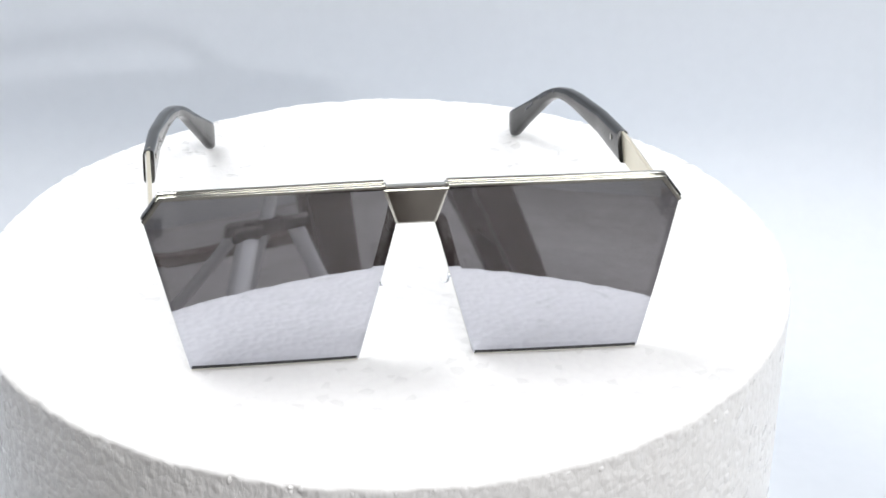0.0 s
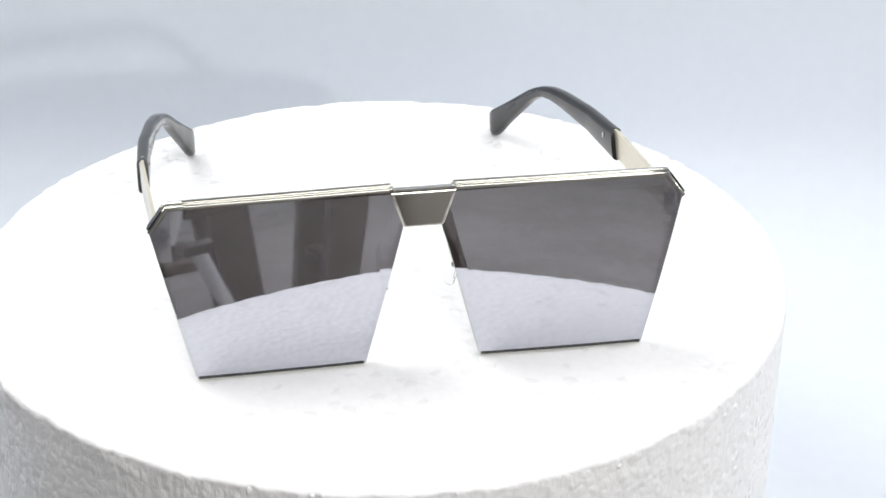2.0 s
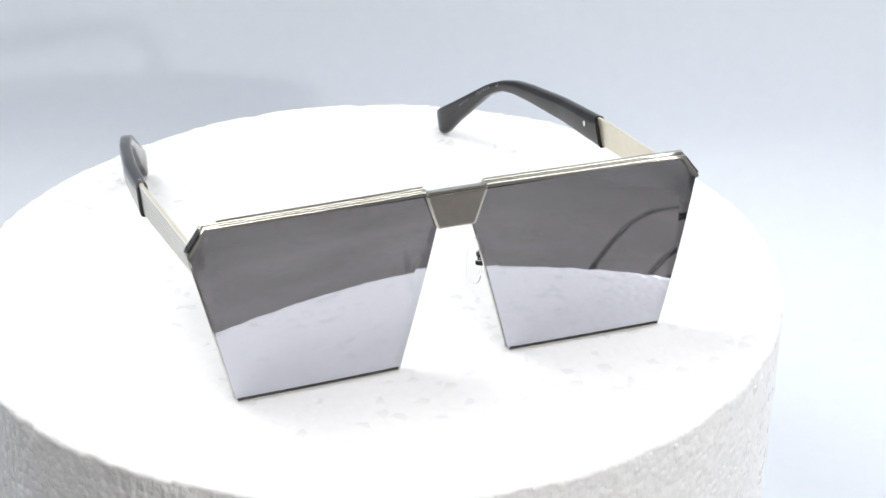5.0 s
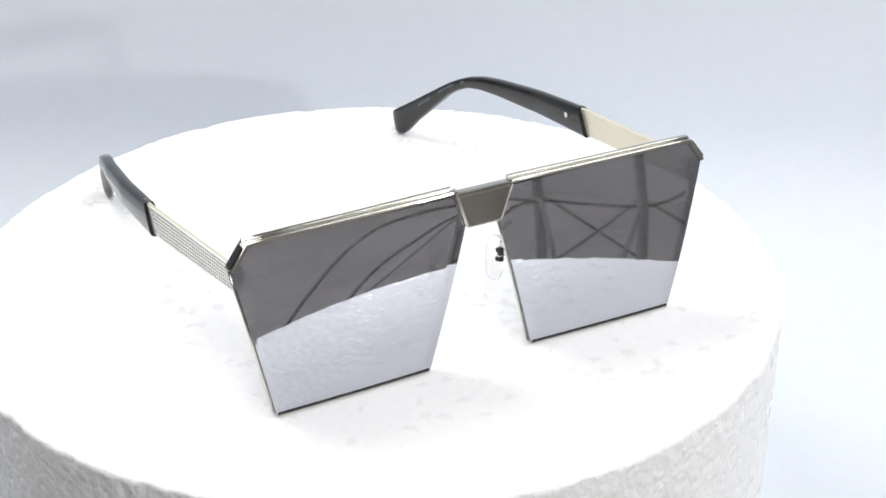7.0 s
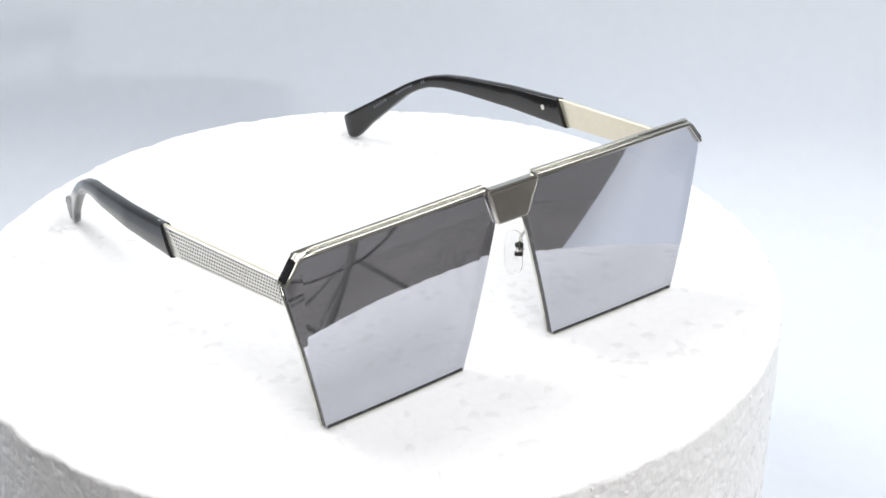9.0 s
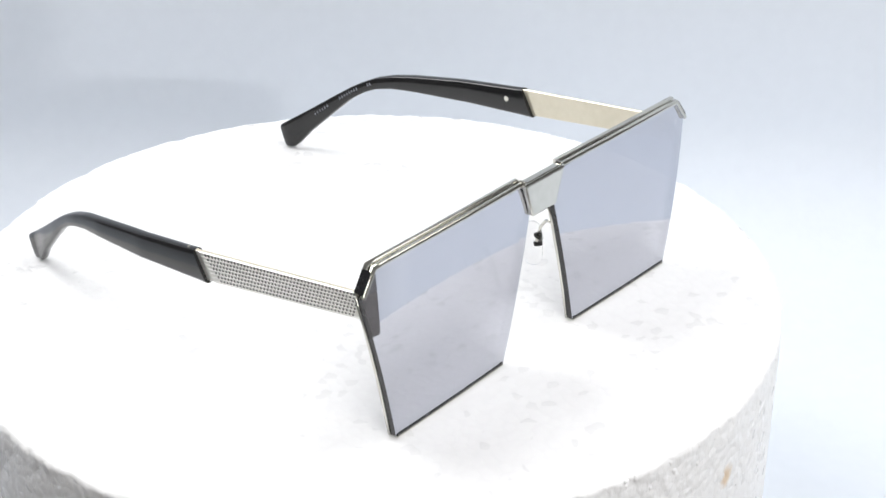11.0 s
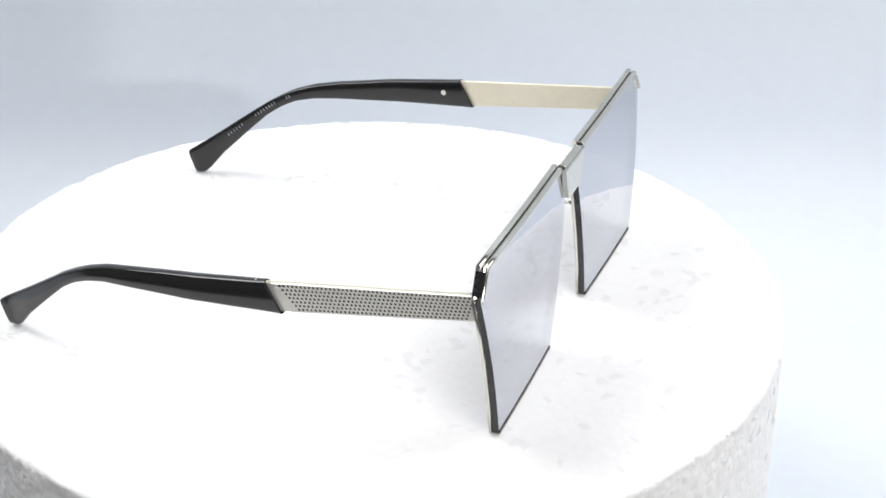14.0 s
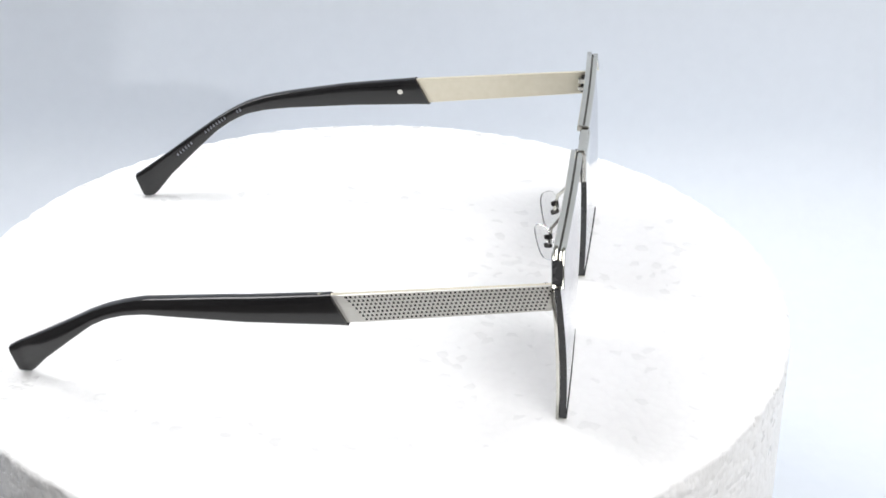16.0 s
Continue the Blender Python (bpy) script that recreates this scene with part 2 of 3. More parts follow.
def floor_stand():
    t = tagged(new("floor_stand"), "pale grey metal tripod stand with a dark hub", "stand")
    t.matrix_basis = pose(0.085, -1.25, FLOOR_Z)
    apex = 0.53
    bm = bmesh.new()
    add_rod(bm, (0, 0, 0.30), (0.005, 0, 0.78), 0.010)
    part("centre_column", bm, PALESTEEL, t)
    bm = bmesh.new()
    add_rod(bm, (0, 0, apex - 0.022), (0, 0, apex + 0.016), 0.030, 0.026, 24)
    for x, y in ((-0.022, 0.03), (0.044, 0.0), (-0.03, -0.03)):
        add_box(bm, (0.04, 0.04, 0.034), pose(x, y, apex - 0.008), 0.006)
    part("hub", bm, BROWNPLASTIC, t)
    for top, foot, r in (((-0.02, 0.03), (-0.035, 0.33), 0.0155), ((0.044, 0.0), (0.21, 0.02), 0.011), ((-0.03, -0.03), (-0.16, -0.26), 0.012)):
        bm = bmesh.new()
        add_rod(bm, (*foot, 0.012), (*top, apex - 0.012), r, r)
        leg = part("leg", bm, PALESTEEL, t)
        bm = bmesh.new()
        add_rod(bm, (*foot, 0.0), (*foot, 0.03), r + 0.005)
        part("rubber_foot", bm, RUBBER, leg)


def light_stand(x, y, height, turn):
    t = tagged(new("light_stand"), "black lamp stand with thin spread legs", "light stand", "lamp stands")
    t.matrix_basis = pose(x, y, FLOOR_Z, 0, 0, turn)
    bm = bmesh.new()
    add_rod(bm, (0, 0, 0.1), (0, 0, height), 0.009)
    part("pole", bm, DARKSTEEL, t)
    for a in (30, 150, 270):
        c, s = math.cos(radians(a)), math.sin(radians(a))
        bm = bmesh.new()
        add_rod(bm, (0.012 * c, 0.012 * s, 0.44), (0.36 * c, 0.36 * s, 0.007), 0.004)
        part("leg", bm, DARKSTEEL, t)
    return t


def cable(points, label):
    bm = bmesh.new()
    pts = []
    for i in range(len(points) - 1):
        p = [Vector(points[max(0, min(len(points) - 1, i + k))]) for k in (-1, 0, 1, 2)]
        for s in range(10):
            u = s / 10
            pts.append(0.5 * ((2 * p[1]) + (p[2] - p[0]) * u + (2 * p[0] - 5 * p[1] + 4 * p[2] - p[3]) * u * u + (3 * p[1] - p[0] - 3 * p[2] + p[3]) * u ** 3))
    pts.append(Vector(points[-1]))
    add_tube(bm, pts, 0.0045)
    smooth(bm, 60)
    thing("cable", bm, RUBBER, label, "cable", "", "cables on the floor")


def wooden_stool():
    """A leaning stool: both pairs of broad legs slant the same way."""
    t = tagged(new("wooden_stool"), "dark brown wooden stool with broad slanted legs", "stool")
    t.matrix_basis = pose(0.32, -1.62, FLOOR_Z)
    bm = bmesh.new()
    add_box(bm, (0.36, 0.34, 0.03), pose(-0.01, 0, 0.565), 0.006)
    part("seat", bm, WOOD, t)
    for sy in (-1, 1):
        for top, foot in ((-0.12, 0.0), (0.085, 0.145)):
            bm = bmesh.new()
            a, b = Vector((foot, sy * 0.12, 0.0)), Vector((top, sy * 0.12, 0.552))
            rings = [[bm.verts.new(p + Vector((w * u, 0.02 * v, 0))) for u, v in ((-1, -1), (1, -1), (1, 1), (-1, 1))] for p, w in ((a, 0.028), (b, 0.034))]
            skin(bm, rings)
            part("leg", bm, WOOD, t)
    for x in (-0.06, 0.115):
        bm = bmesh.new()
        add_rod(bm, (x, -0.12, 0.25), (x, 0.12, 0.25), 0.012, 0.012, 8)
        part("stretcher", bm, WOOD, t)


def wooden_plank():
    bm = bmesh.new()
    add_box(bm, (0.75, 0.09, 0.055), pose(0.02, -2.50, FLOOR_Z + 0.0275, 0, 0, 4), 0.004)
    thing("wooden_plank", bm, WOOD, "dark brown wooden plank lying on the floor", "plank")


# ---------------------------------------------------------------- foam disc
def foam_disc():
    R, H, N = 0.1265, 0.1024, 420
    rows = []
    rng = random.Random(3)
    for k in range(28):                       # top, centre outwards
        rows.append((R * math.sqrt((k + 0.6) / 28.4), 0.0))
    rows += [(R - 0.0012, -0.0001), (R - 0.0003, -0.0006), (R, -0.0013), (R, -0.0021)]
    for k in range(1, 46):
        rows.append((R, -0.0021 - (H - 0.004) * k / 45))
    rows.append((R - 0.002, -H))
    bm = bmesh.new()
    rings = []
    for r, z in rows:
        ring = []
        for k in range(N):
            a = 2 * math.pi * k / N
            c, s = math.cos(a), math.sin(a)
            near = max(0.0, 1 - (R - r + -z * 0.6) / 0.007)        # 1 at the rim
            p = Vector((c * R, s * R, z))
            chip = noise.noise(p * 190) * 0.0006 + noise.noise(p * 420 + Vector((7, 0, 0))) * 0.00055
            rr = r + (noise.noise(p * 300) * 0.00035 if z < -0.0005 else 0) + near * (min(0.0, chip * 1.9) + 0.0004 * noise.noise(p * 45))
            rr += 0.0025 * math.exp(-((((math.degrees(a) + 155 + 180) % 360 - 180) / 28) ** 2)) * min(1.0, r / R) ** 6
            zz = z + near * (noise.noise(p * 260 + Vector((0, 3, 0))) * 0.0006 - 0.0002)
            if z == 0.0:
                zz += 0.00012 * noise.noise(Vector((c * r, s * r, 0)) * 260)
            dip = Vector((rr * c + 0.065, rr * s - 0.084)).length / 0.042
            zz -= 0.0023 * math.exp(-dip * dip) * max(0.0, 1 + z / 0.05)
            ring.append(bm.verts.new((rr * c, rr * s, max(zz, -H))))
        rings.append(ring)
    skin(bm, rings)
    smooth(bm, 70)
    for f in bm.faces:
        f.material_index = 1 if f.calc_center_median().z < -0.0012 else 0
    disc = thing("foam_disc", bm, (FOAM, FOAM_SIDE), "thick round white polystyrene foam disc with a chipped rim", "foam disc")
    bm = bmesh.new()
    for k in range(1100):
        a = rng.uniform(0, 2 * math.pi)
        if noise.noise((math.cos(a) * 9, math.sin(a) * 9, 0.3)) < -0.12:
            continue
        if 1.2 < a < 3.3:
            continue
        size = rng.uniform(0.0005, 0.0014)
        down = rng.random() ** 2 * 0.007
        m = pose(0, 0, 0, 0, 0, math.degrees(a)) @ pose(R - 0.0008 - 0.0006 * rng.random(), 0, -0.0017 - down, rng.uniform(0, 180), rng.uniform(0, 180), 0)
        bmesh.ops.create_icosphere(bm, subdivisions=1, radius=size, matrix=m @ Matrix.Diagonal((1, rng.uniform(0.5, 1.3), rng.uniform(0.5, 1.0), 1)))
    for f in bm.faces:
        f.smooth = True
    tagged(part("rim_crumb", bm, FOAM_SIDE, disc, "crumbly foam beads along the rim"), kind="stuff")
    return disc


# ---------------------------------------------------------------- sunglasses (built facing -y, in metres)
MM = 0.001


def front_y(x, z, side):
    """The gently bowed and raked surface of the lenses' front."""
    u, w = (abs(x) - 39) / 35, (z - 26) / 26
    bow = BOW_X * (1 - u * u) + BOW_Z * (1 - w * w)
    return -2.1 - WRAP * abs(x) / 74 + (RAKE + RAKE_OUT * abs(x) / 74) * z - bow + TOE[side] * (64 - abs(x)) / 48


TOE = {-1: 0.5, 1: 0.0}       # one lens is bent in a little towards the nose
BOW_X, BOW_Z = 0.42, 0.8
WRAP, RAKE, RAKE_OUT = 0.9, 0.013, 0.043
IN_X = ([0.3, 43.0, 54.0], [16.4, 5.3, 3.0])                 # inner edge by height
OUT_X = ([0.3, 45.6, 52.4], [64.0, 74.0, 69.0])             # outer edge by height


def lens(side, parent):
    zs = sorted({0.3, 45.6, 52.4, *(0.3 + 52.1 * k / 26 for k in range(1, 26))})
    bev_in, thick = 3.4, 1.5
    bm = bmesh.new()
    front, back = [], []
    for z in zs:
        a, b = interp(z, *IN_X), interp(z, *OUT_X)
        bi, bo = bev_in, max(0.04, b - 68.6)
        us = [a, a + bi] + [a + bi + (b - bo - a - bi) * k / 22 for k in range(1, 22)] + [b - bo, b]
        row, rear = [], []
        for i, x in enumerate(us):
            y = front_y(x, z, side) + (0.05 if i == 0 else 0.055 * bo if i == len(us) - 1 else 0)
            row.append(bm.verts.new((side * x * MM, y * MM, z * MM)))
            rear.append(bm.verts.new((side * x * MM, (front_y(x, z, side) + thick + 0.3) * MM, z * MM)))
        front.append(row), back.append(rear)
    skin(bm, front, False)
    n = len(front[0])
    for f in bm.faces:
        f.smooth = True
    done = set(bm.faces)
    skin(bm, back, False)
    for f in bm.faces:
        if f not in done:
            f.material_index = 2
    edge = [front[0], [r[-1] for r in front], list(reversed(front[-1])), [r[0] for r in reversed(front)]]
    rear = [back[0], [r[-1] for r in back], list(reversed(back[-1])), [r[0] for r in reversed(back)]]
    for e, q in zip(edge, rear):
        for k in range(len(e) - 1):
            bm.faces.new((e[k], e[k + 1], q[k + 1], q[k])).material_index = 1
    for row in front, :
        for a, b in zip(row, row[1:]):
            for k in (0, 1, n - 2, n - 1):
                ed = bm.edges.get((a[k], b[k]))
                if ed:
                    ed.smooth = False
    for v in (*front[0], *front[-1], *(r[0] for r in front), *(r[-1] for r in front)):
        for ed in v.link_edges:
            if any(f.material_index == 1 for f in ed.link_faces):
                ed.smooth = False
    return part("lens", bm, (MIRROR, EDGE, SMOKE), parent, "silver mirrored lens with bevelled sides")


def sweep(bm, path, section):
    """Sweep a section (depth, height pairs, mm) along path (mm): depth goes along y, height across the path in the front's plane."""
    rings = []
    for i, p in enumerate(path):
        a, b = Vector(path[max(i - 1, 0)]), Vector(path[min(i + 1, len(path) - 1)])
        d = (b - a).normalized()
        n = d.cross(Vector((0, 1, 0))).normalized()
        if n.z < 0:
            n = -n
        if 0 < i < len(path) - 1:
            d1 = (Vector(p) - a).normalized()
            n /= max(0.5, abs(d1.dot(d)))
        rings.append([bm.verts.new((Vector(p) + Vector((0, h, 0)) + n * v) * MM) for h, v in section])
    skin(bm, rings)


def brow_bar(side, parent):
    pts = [(8.6, 53.6), (20, 53.5), (32, 53.3), (44, 53.1), (56, 52.9), (64, 52.7), (69.2, 52.5), (74.1, 45.9)]
    path = [(side * x, front_y(x, z, side), z) for x, z in pts]
    for name, sec in (("brow_bar", [(-0.75, -0.55), (0.55, -0.55), (0.7, -0.2), (0.7, 0.35), (0.45, 0.6), (-0.5, 0.6), (-0.75, 0.35)]),
                      ("back_rail", [(1.15, -0.9), (2.5, -0.9), (2.65, -0.6), (2.65, 0.65), (2.4, 0.95), (1.35, 0.95), (1.1, 0.7)])):
        bm = bmesh.new()
        sweep(bm, path, sec)
        bmesh.ops.recalc_face_normals(bm, faces=bm.faces)
        smooth(bm, 50)
        bar = part(name, bm, CHROME, parent, "polished silver metal brow bar")
    # dark strip between the rails, the gap's shade put into its colour
    bm = bmesh.new()
    sweep(bm, path, [(0.3, -0.6), (1.3, -0.6), (1.3, 0.1), (0.3, 0.1)])
    part("gap_shade", bm, DARK_METAL_SHADE, parent, "dark strip in place of the shade between the two rails")
    bm = bmesh.new()
    sweep(bm, [(side * x, front_y(x, z, side), z) for x, z in ((69.9, 51.6), (71.9, 48.9), (73.7, 46.5))], [(-0.3, -0.5), (2.4, -0.5), (2.4, 1.02), (-0.3, 1.02)])
    part("corner_cap", bm, EDGE, parent, "black corner of the brow bar")
    return bar


def rim(side, parent):
    """Thin metal rim behind the lens, down the outer side and along the bottom."""
    bm = bmesh.new()
    pts = [(74.0, 45.0), (71.6, 34), (69.2, 23), (66.8, 12), (64.1, 0.1), (52, 0.1), (40, 0.1), (28, 0.1), (16.5, 0.1), (13.4, 12), (10.3, 24), (7.2, 36), (5.4, 42.5)]
    path = [(side * x, front_y(x, z, side), z) for x, z in pts]
    rings = []
    cx, cz = 40.0, 26.0
    for (x, y, z), (px, pz) in zip(path, pts):
        out = Vector((side * (px - cx), 0, pz - cz)).normalized()
        if pz < 1 and 17 < px < 63:
            out = Vector((0, 0, -1))
        elif pz > 1:
            out = Vector((side * (1 if px > cx else -1), 0, -0.22)).normalized()
        rings.append([bm.verts.new((Vector((x, y + h, z)) + out * v) * MM) for h, v in ((1.85, -0.7), (2.7, -0.7), (2.8, 0.1), (2.6, 0.25), (1.95, 0.25), (1.85, 0.05))])
    skin(bm, rings)
    smooth(bm, 45)
    part("rim", bm, CHROME, parent, "thin silver metal rim behind the lens")
    bm = bmesh.new()
    rings = []
    for k in range(9):
        x = 16.7 + (63.7 - 16.7) * k / 8
        y = front_y(x, 0, side)
        rings.append([bm.verts.new(Vector((side * x, y + h, v)) * MM) for h, v in ((-0.25, -0.15), (1.9, -0.15), (1.9, 0.28), (-0.25, 0.28))])
    skin(bm, rings)
    part("lower_trim", bm, CHROME, parent, "thin silver strip under the lens")
    bm = bmesh.new()
    rings = []
    for k in range(9):
        x = 16.9 + (63.6 - 16.9) * k / 8
        y = front_y(x, 0, side)
        rings.append([bm.verts.new(Vector((side * x, y + h, v)) * MM) for h, v in ((-0.22, 0.3), (0.1, 0.3), (0.1, 0.95), (-0.22, 0.95))])
    skin(bm, rings)
    part("lower_gasket", bm, EDGE, parent, "black line along the lens bottom")


def bridge(parent):
    bm = bmesh.new()
    front, mid, back = [], [], []
    outline = [(-9.0, 53.3), (9.0, 53.3), (5.7, 43.4), (5.1, 42.9), (-5.1, 42.9), (-5.7, 43.4)]
    for x, z in outline:
        cx, cz = x * 0.93, 48.2 + (z - 48.2) * 0.93
        front.append(bm.verts.new(Vector((cx, -2.6 + 0.012 * (z - 48), cz)) * MM))
        mid.append(bm.verts.new(Vector((x, -2.4 + 0.012 * (z - 48), z)) * MM))
        back.append(bm.verts.new(Vector((x, -1.45, z)) * MM))
    bm.faces.new(front)
    skin(bm, [front, mid, back], True, False)
    bm.faces.new(list(reversed(back)))
    bmesh.ops.bevel(bm, geom=[e for e in bm.edges if all(v in front for v in e.verts)], offset=0.15 * MM, segments=2, affect="EDGES")
    part("bridge", bm, CHROME, parent, "polished trapezoid metal bridge plate")
    bm = bmesh.new()
    add_box(bm, (17.0 * MM, 2.2 * MM, 1.0 * MM), pose(0, -0.9 * MM, 53.5 * MM), 0.3 * MM)
    part("bridge_top", bm, CHROME, parent, "narrow silver metal strip over the bridge")
    for s in (-1, 1):
        bm = bmesh.new()
        add_box(bm, (1.1 * MM, 2.4 * MM, 1.5 * MM), pose(s * 8.5 * MM, -0.9 * MM, 53.8 * MM), 0.35 * MM)
        part("bridge_clip", bm, CHROME, parent)


ARM_Y = [1, 57, 80, 100, 115, 130, 148]
ARM_X = {-1: (ARM_Y, [71.9, 75.0, 74.2, 71.8, 68.8, 64.4, 58.2]), 1: (ARM_Y, [71.5, 70.9, 68.4, 64.9, 61.6, 57.2, 51.2])}
SLEEVE_TOP = ([57, 61, 83, 100, 108, 114, 119, 124, 131, 138.4, 145, 150.5], [40.5, 39.9, 37.2, 34.6, 33.0, 31.0, 28.7, 25.8, 21.0, 15.9, 11.5, 7.9])
DROOP = {-1: ([0, 57, 90, 115, 151], [0, 0.1, 0.8, 1.5, 2.3]), 1: ([0, 57, 100, 115, 130, 151], [0, 0, -0.7, -1.0, -0.6, 0.3])}
SLEEVE_LOW = ([57, 61, 83, 100, 108, 114, 119, 124, 131, 138.4, 145, 147, 150.5], [31.4, 31.3, 29.8, 28.9, 28.2, 26.8, 24.6, 21.2, 14.6, 7.4, 1.5, 0.3, 0.2])


def temple(side, parent):
    # metal arm
    bm = bmesh.new()
    rings = []
    for k in range(13):
        y = 1.0 + (62 - 1.0) * k / 12
        x = interp(y, *ARM_X[side])
        top, low = 46.3 - 0.108 * y, 38.7 - 0.127 * y
        rings.append([bm.verts.new(Vector((side * (x + h), y, v)) * MM) for h, v in ((-0.55, low + 0.2), (-0.35, low), (0.35, low), (0.55, low + 0.2), (0.55, top - 0.2), (0.35, top), (-0.35, top), (-0.55, top - 0.2))])
    skin(bm, rings)
    arm = part("temple", bm, CREAM, parent, "pale silver-gold metal temple arm")
    bm = bmesh.new()
    rings = []
    for k in range(9):
        y = 1.1 + (60.5 - 1.1) * k / 8
        x = interp(y, *ARM_X[side])
        top, low = 46.3 - 0.108 * y, 38.7 - 0.127 * y
        rings.append([bm.verts.new(Vector((side * (x + h), y, v)) * MM) for h, v in ((0.5, low + 0.15), (0.75, low + 0.25), (0.75, top - 0.25), (0.5, top - 0.1))])
    skin(bm, rings)
    part("face_plate", bm, PLATE, arm, "silver outer face of the temple")
    # fine ribs between seven rows of punched dots
    def across(y, v):
        top, low = 46.3 - 0.108 * y, 38.7 - 0.127 * y
        return low + 0.35 + (top - low - 0.7) * v

    for row in range(8):
        bm = bmesh.new()
        rings = []
        for k in range(9):
            y = 1.4 + (56.6 - 0.8 * (7 - row) - 1.4) * k / 8
            x, z = interp(y, *ARM_X[side]) + 0.74, across(y, row / 7)
            rings.append([bm.verts.new(Vector((side * (x + e), y, z + v)) * MM) for e, v in ((0, -0.24), (0.2, -0.14), (0.2, 0.14), (0, 0.24))])
        skin(bm, rings)
        part("rib", bm, PLATE, arm)
    # flat dark caps: the shade inside each punched dot is in their colour
    bm = bmesh.new()
    for row in range(7):
        for col in range(48):
            y = 1.8 + (6 - row) * 0.3 + col * 1.17
            if y > 54.9 - 0.8 * (6 - row):
                continue
            z = across(y, (row + 0.5) / 7)
            x = interp(y, *ARM_X[side]) + 0.758
            w, h = 0.40, 0.34
            ring = [bm.verts.new(Vector((side * (x + e), y + q * w + 0.12 * v, z + v * h)) * MM) for e, q, v in ((0, -1, -0.9), (0, 1, -0.9), (0, 1, 0.9), (0, -1, 0.9), (-0.35, -0.4, -0.3), (-0.35, 0.4, -0.3), (-0.35, 0.4, 0.3), (-0.35, -0.4, 0.3))]
            for q in range(4):
                bm.faces.new((ring[q], ring[(q + 1) % 4], ring[4 + (q + 1) % 4], ring[4 + q]))
            bm.faces.new(ring[:4])
    tagged(part("punched_dot_shade", bm, DARK_METAL_SHADE, arm, "rows of small punched dots, their shade put in as dark caps"), kind="stuff")
    # acetate sleeve
    bm = bmesh.new()
    rings = []
    for k in range(49):
        u = k / 48
        y = 58.5 + (150.5 - 58.5) * u
        sag = interp(y, *DROOP[side])
        top, low = interp(y, *SLEEVE_TOP) - sag, interp(y, *SLEEVE_LOW) - sag
        x, half = interp(y, *ARM_X[side]), interp(y, (58, 70, 110, 149), (1.75, 1.9, 1.8, 1.5))
        ring = []
        for j in range(16):
            a = 2 * math.pi * j / 16
            ca, sa = math.cos(a), math.sin(a)
            px = half * (abs(ca) ** 0.55) * math.copysign(1, ca)
            pv = (abs(sa) ** 0.32) * math.copysign(1, sa)
            zc, hh = (top + low) / 2, (top - low) / 2
            shear = 0.0
            if k < 10:
                shear = (pv - 1) * 2.4 * (1 - k / 10)
            if k > 42:
                shear = -1.5 * (1 - pv) * (k - 42) / 6
            ring.append(bm.verts.new(Vector((side * (x + px), (y if side > 0 else 57 + (y - 57) * 1.045) + shear, max(-3.4 if side < 0 else -0.5, zc + hh * pv))) * MM))
        rings.append(ring)
    for shrink, out in ((0.93, 0.28), (0.80, 0.45)):
        mid = sum((v.co for v in rings[48]), Vector()) / 16
        rings.append([bm.verts.new(mid + (v.co - mid) * shrink + Vector((0, out * MM, -0.1 * MM))) for v in rings[48]])
    skin(bm, rings)
    bmesh.ops.recalc_face_normals(bm, faces=bm.faces)
    smooth(bm, 48)
    sleeve = part("sleeve", bm, BLACK, arm, "glossy black plastic temple sleeve")
    bm = bmesh.new()
    rx = interp(63.5, *ARM_X[side])
    add_rod(bm, (side * (rx - 2.1) * MM, 63.5 * MM, 36.0 * MM), (side * (rx - 1.5) * MM, 63.5 * MM, 36.0 * MM), 0.9 * MM, 0.9 * MM, 14)
    part("rivet", bm, CHROME, arm, "small silver rivet")
    # faded print inside the sleeve's tip, as bars
    bm = bmesh.new()
    for y0, y1 in ((116, 118.5), (121, 128.5), (132, 138)):
        for k in range(int((y1 - y0) / 0.9)):
            y = y0 + 0.9 * k
            zt = interp(y, *SLEEVE_TOP) * 0.64 + interp(y, *SLEEVE_LOW) * 0.36 - interp(y, *DROOP[side])
            add_box(bm, (0.05 * MM, 0.55 * MM, 1.0 * MM), pose(side * (interp(y, *ARM_X[side]) - interp(y, (58, 70, 110, 149), (1.75, 1.9, 1.8, 1.5)) - 0.02) * MM, y * MM, zt * MM, -40))
    if side > 0:
        part("print", bm, PRINT, arm, "faded white print bars inside the sleeve")
    else:
        bm.free()
    # hinge
    bm = bmesh.new()
    add_box(bm, (2.4 * MM, 4.2 * MM, 2.0 * MM), pose(side * 70.4 * MM, 2.9 * MM, 43.3 * MM), 0.4 * MM)
    add_box(bm, (2.2 * MM, 3.2 * MM, 1.6 * MM), pose(side * 70.4 * MM, 3.4 * MM, 40.6 * MM), 0.4 * MM)
    hinge = part("hinge", bm, CHROME, parent, "small silver hinge block")
    bm = bmesh.new()
    add_rod(bm, (side * 70.2 * MM, 3.3 * MM, 39.3 * MM), (side * 70.2 * MM, 3.3 * MM, 44.9 * MM), 0.75 * MM, 0.75 * MM, 12)
    part("screw", bm, DARK_METAL_SHADE, hinge)


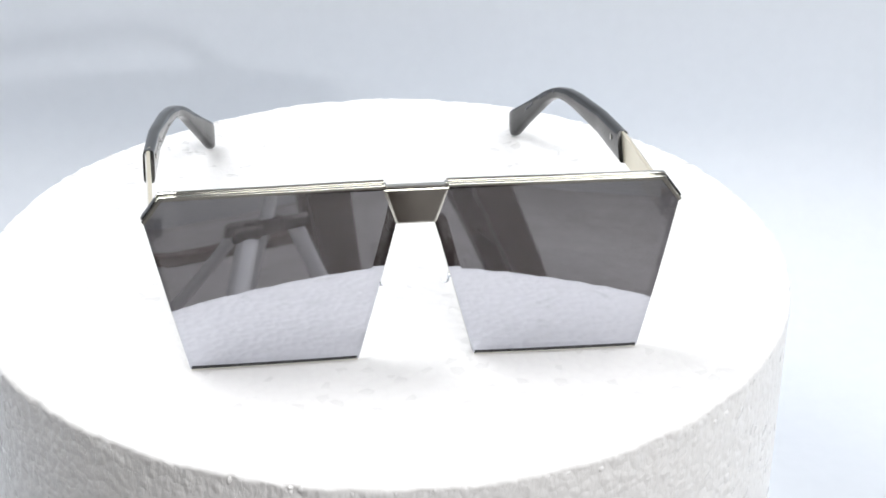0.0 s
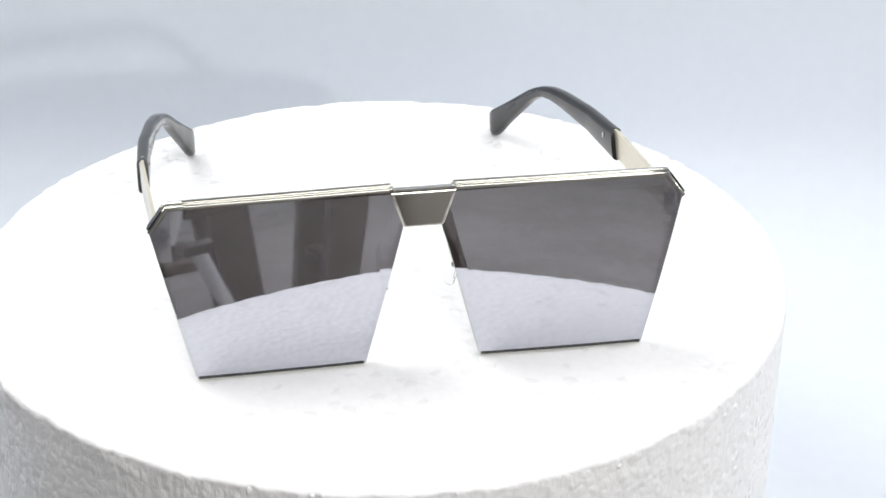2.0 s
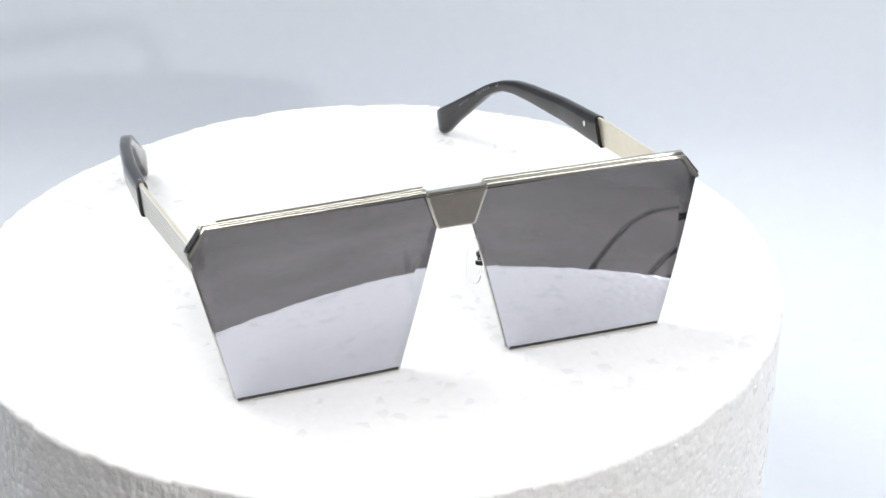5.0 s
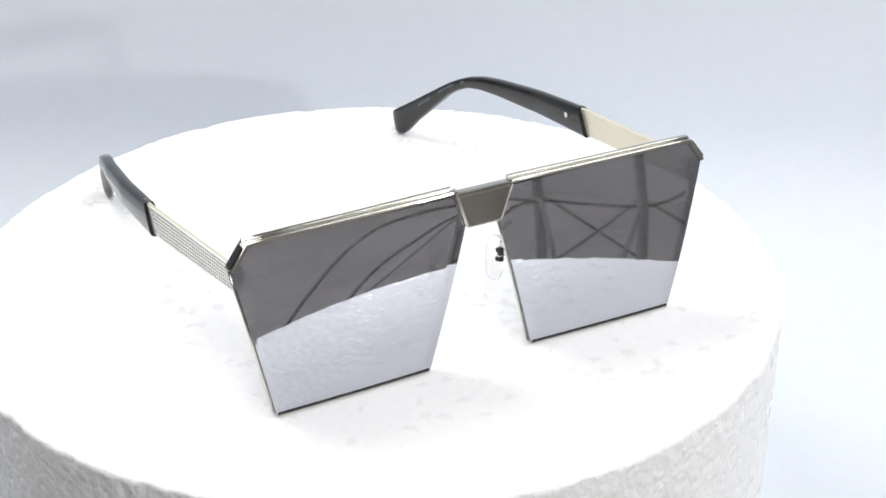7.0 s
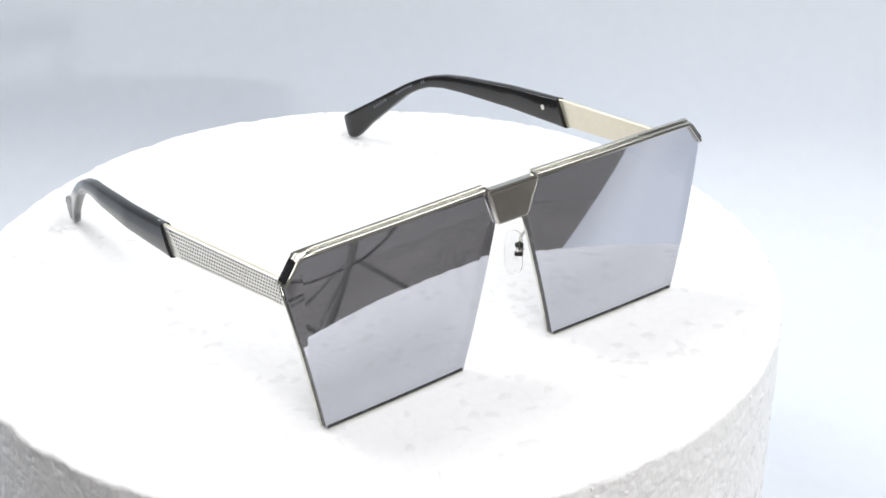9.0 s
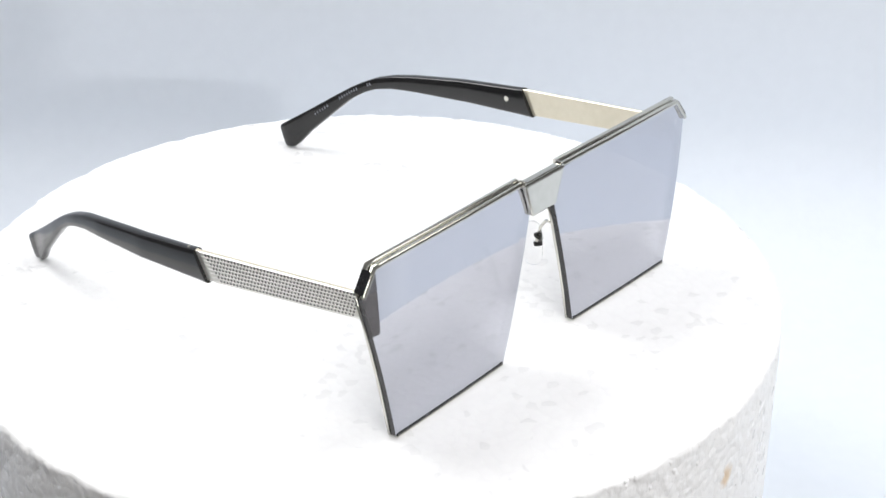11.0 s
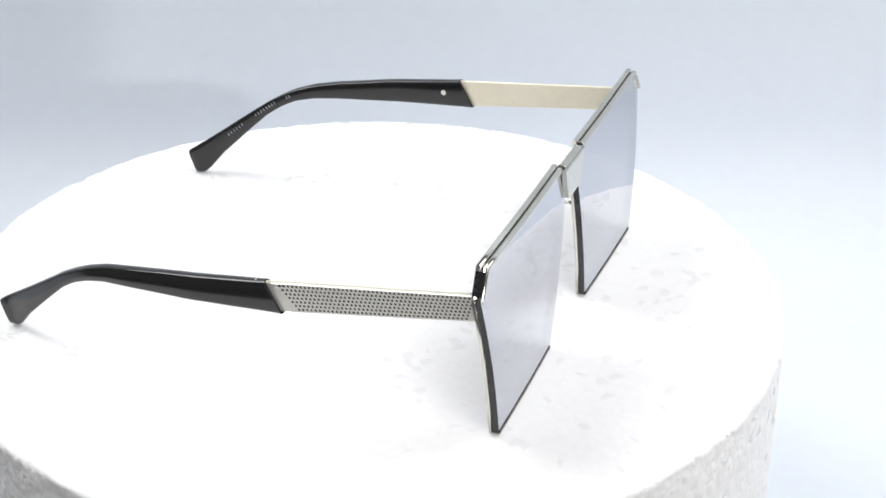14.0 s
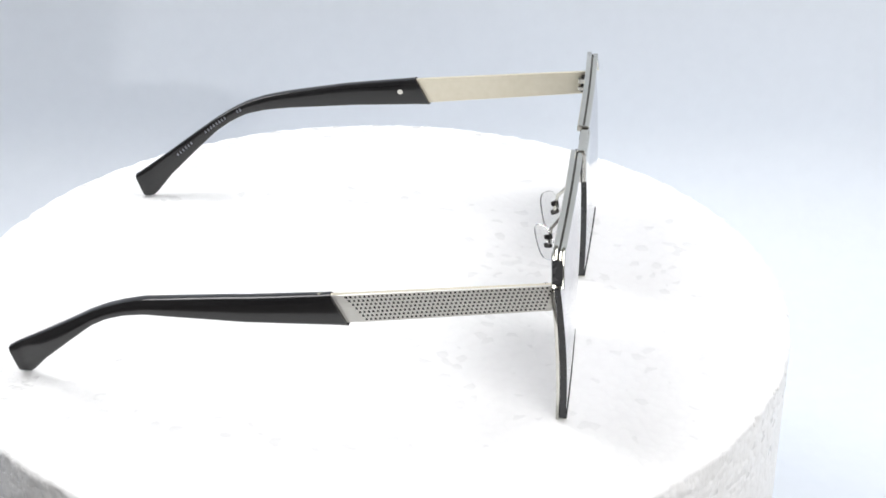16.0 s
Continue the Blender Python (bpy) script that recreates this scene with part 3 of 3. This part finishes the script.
def nose_pad(side, parent):
    """A clear rounded pad, clipped in a small metal box on a bent wire."""
    bm = bmesh.new()
    bmesh.ops.create_uvsphere(bm, u_segments=28, v_segments=18, radius=1.0)
    for v in bm.verts:
        v.co = Vector([math.copysign(abs(c) ** e, c) for c, e in zip(v.co, (0.75, 0.7, 0.62))])
    bmesh.ops.transform(bm, verts=bm.verts, matrix=pose(side * 9.8 * MM, 8.2 * MM, 25.0 * MM, -8, side * 14, side * 24) @ Matrix.Diagonal((1.0 * MM, 2.9 * MM, 6.6 * MM, 1)))
    for f in bm.faces:
        f.smooth = True
    pad = part("nose_pad", bm, CLEAR, parent, "clear silicone nose pad")
    bm = bmesh.new()
    add_tube(bm, [Vector(p) * MM for p in ((side * 8.8, -0.4, 33.5), (side * 8.9, 1.6, 34.6), (side * 9.6, 3.6, 33.8), (side * 10.6, 6.4, 30.2), (side * 11.0, 7.0, 26.4))], 0.5 * MM)
    smooth(bm, 60)
    part("pad_arm", bm, CHROME, pad, "thin bent metal pad arm")
    for dz in (1.5, -1.3):
        bm = bmesh.new()
        add_box(bm, (1.2 * MM, 2.4 * MM, 1.5 * MM), pose(side * 11.0 * MM, 7.2 * MM, (26.0 + dz) * MM, -14, 0, side * 24), 0.35 * MM)
        part("pad_mount", bm, DARK_METAL_SHADE, pad, "small dark metal pad mount")
    bm = bmesh.new()
    add_rod(bm, (side * 10.2 * MM, 7.1 * MM, 26.1 * MM), (side * 12.0 * MM, 6.7 * MM, 26.1 * MM), 0.65 * MM, 0.65 * MM, 12)
    part("screw", bm, CHROME, pad)


def sunglasses():
    g = tagged(new("sunglasses"), "oversized square silver mirrored sunglasses with black temple tips", "sunglasses")
    for side in (-1, 1):
        lens(side, g)
        brow_bar(side, g)
        rim(side, g)
        temple(side, g)
        nose_pad(side, g)
    bridge(g)
    return g


room()
backdrop()
table()
floor_stand()
light_stand(1.22, -0.755, 1.08, 110)
light_stand(1.25, -0.585, 0.60, 140)
wooden_stool()
wooden_plank()
cable([(0.80, -0.86, -0.8745), (0.86, -0.87, -0.72), (0.93, -0.90, -0.55), (1.08, -0.90, -0.42), (1.22, -0.755, -0.45), (1.25, -0.585, -0.45), (1.34, -0.54, -0.425), (1.43, -0.51, -0.37), (1.52, -0.47, -0.28), (1.90, -0.40, -0.16), (2.395, -0.35, -0.10)], "thin black cable slung across two lamp stands")
cable([(0.72, -0.70, -0.8745), (0.85, -0.76, -0.62), (0.98, -0.80, -0.50), (1.10, -0.78, -0.46), (1.22, -0.755, -0.45)], "thin black cable running down to the floor")
foam = foam_disc()
glasses = sunglasses()

# the turning foam: seconds, degrees, and the drift of the axis in millimetres
TURN = [
    (0.0, 0.00, 0.26, 1.96), (0.5, 0.38, -0.17, 1.43), (1.0, 0.83, -0.28, 1.08), (1.5, 1.87, -0.47, 0.86),
    (2.0, 3.36, -0.57, 0.41), (2.5, 5.09, -0.38, 0.22), (3.0, 6.60, -0.44, -0.00), (3.5, 7.86, -0.33, -0.11),
    (4.0, 9.79, -0.25, -0.39), (6.5, 19.43, 0.23, -0.30), (7.0, 21.92, 0.44, -0.49), (7.5, 23.54, 0.61, -0.67),
    (8.0, 25.47, 0.73, -0.94), (8.5, 27.70, 0.80, -1.07), (9.0, 31.30, 0.94, -0.86), (11.5, 47.13, 0.69, -0.37),
    (12.0, 50.86, 0.42, -0.20), (12.5, 53.91, 0.17, -0.18), (13.0, 57.06, 0.02, -0.09), (13.5, 59.86, -0.14, -0.08),
    (14.0, 62.40, -0.33, -0.44), (14.5, 65.59, -0.27, -0.33), (15.0, 69.25, -0.33, 0.06), (15.5, 72.03, -0.45, 0.01),
    (16.0, 75.38, -0.85, 0.45),
]


def motions():
    foam_rows, glass_rows = [], []
    for t, a, dx, dy in TURN:
        m = pose(dx * MM, dy * MM, 0, 0, 0, a)
        foam_rows.append((t, m @ pose(-0.0136, 0.0141, -0.0009)))
        glass_rows.append((t, m @ pose(-0.0043, -0.0465, -0.0004, 0, 0, 6.46)))
    walk(foam, foam_rows)
    walk(glasses, glass_rows)


motions()
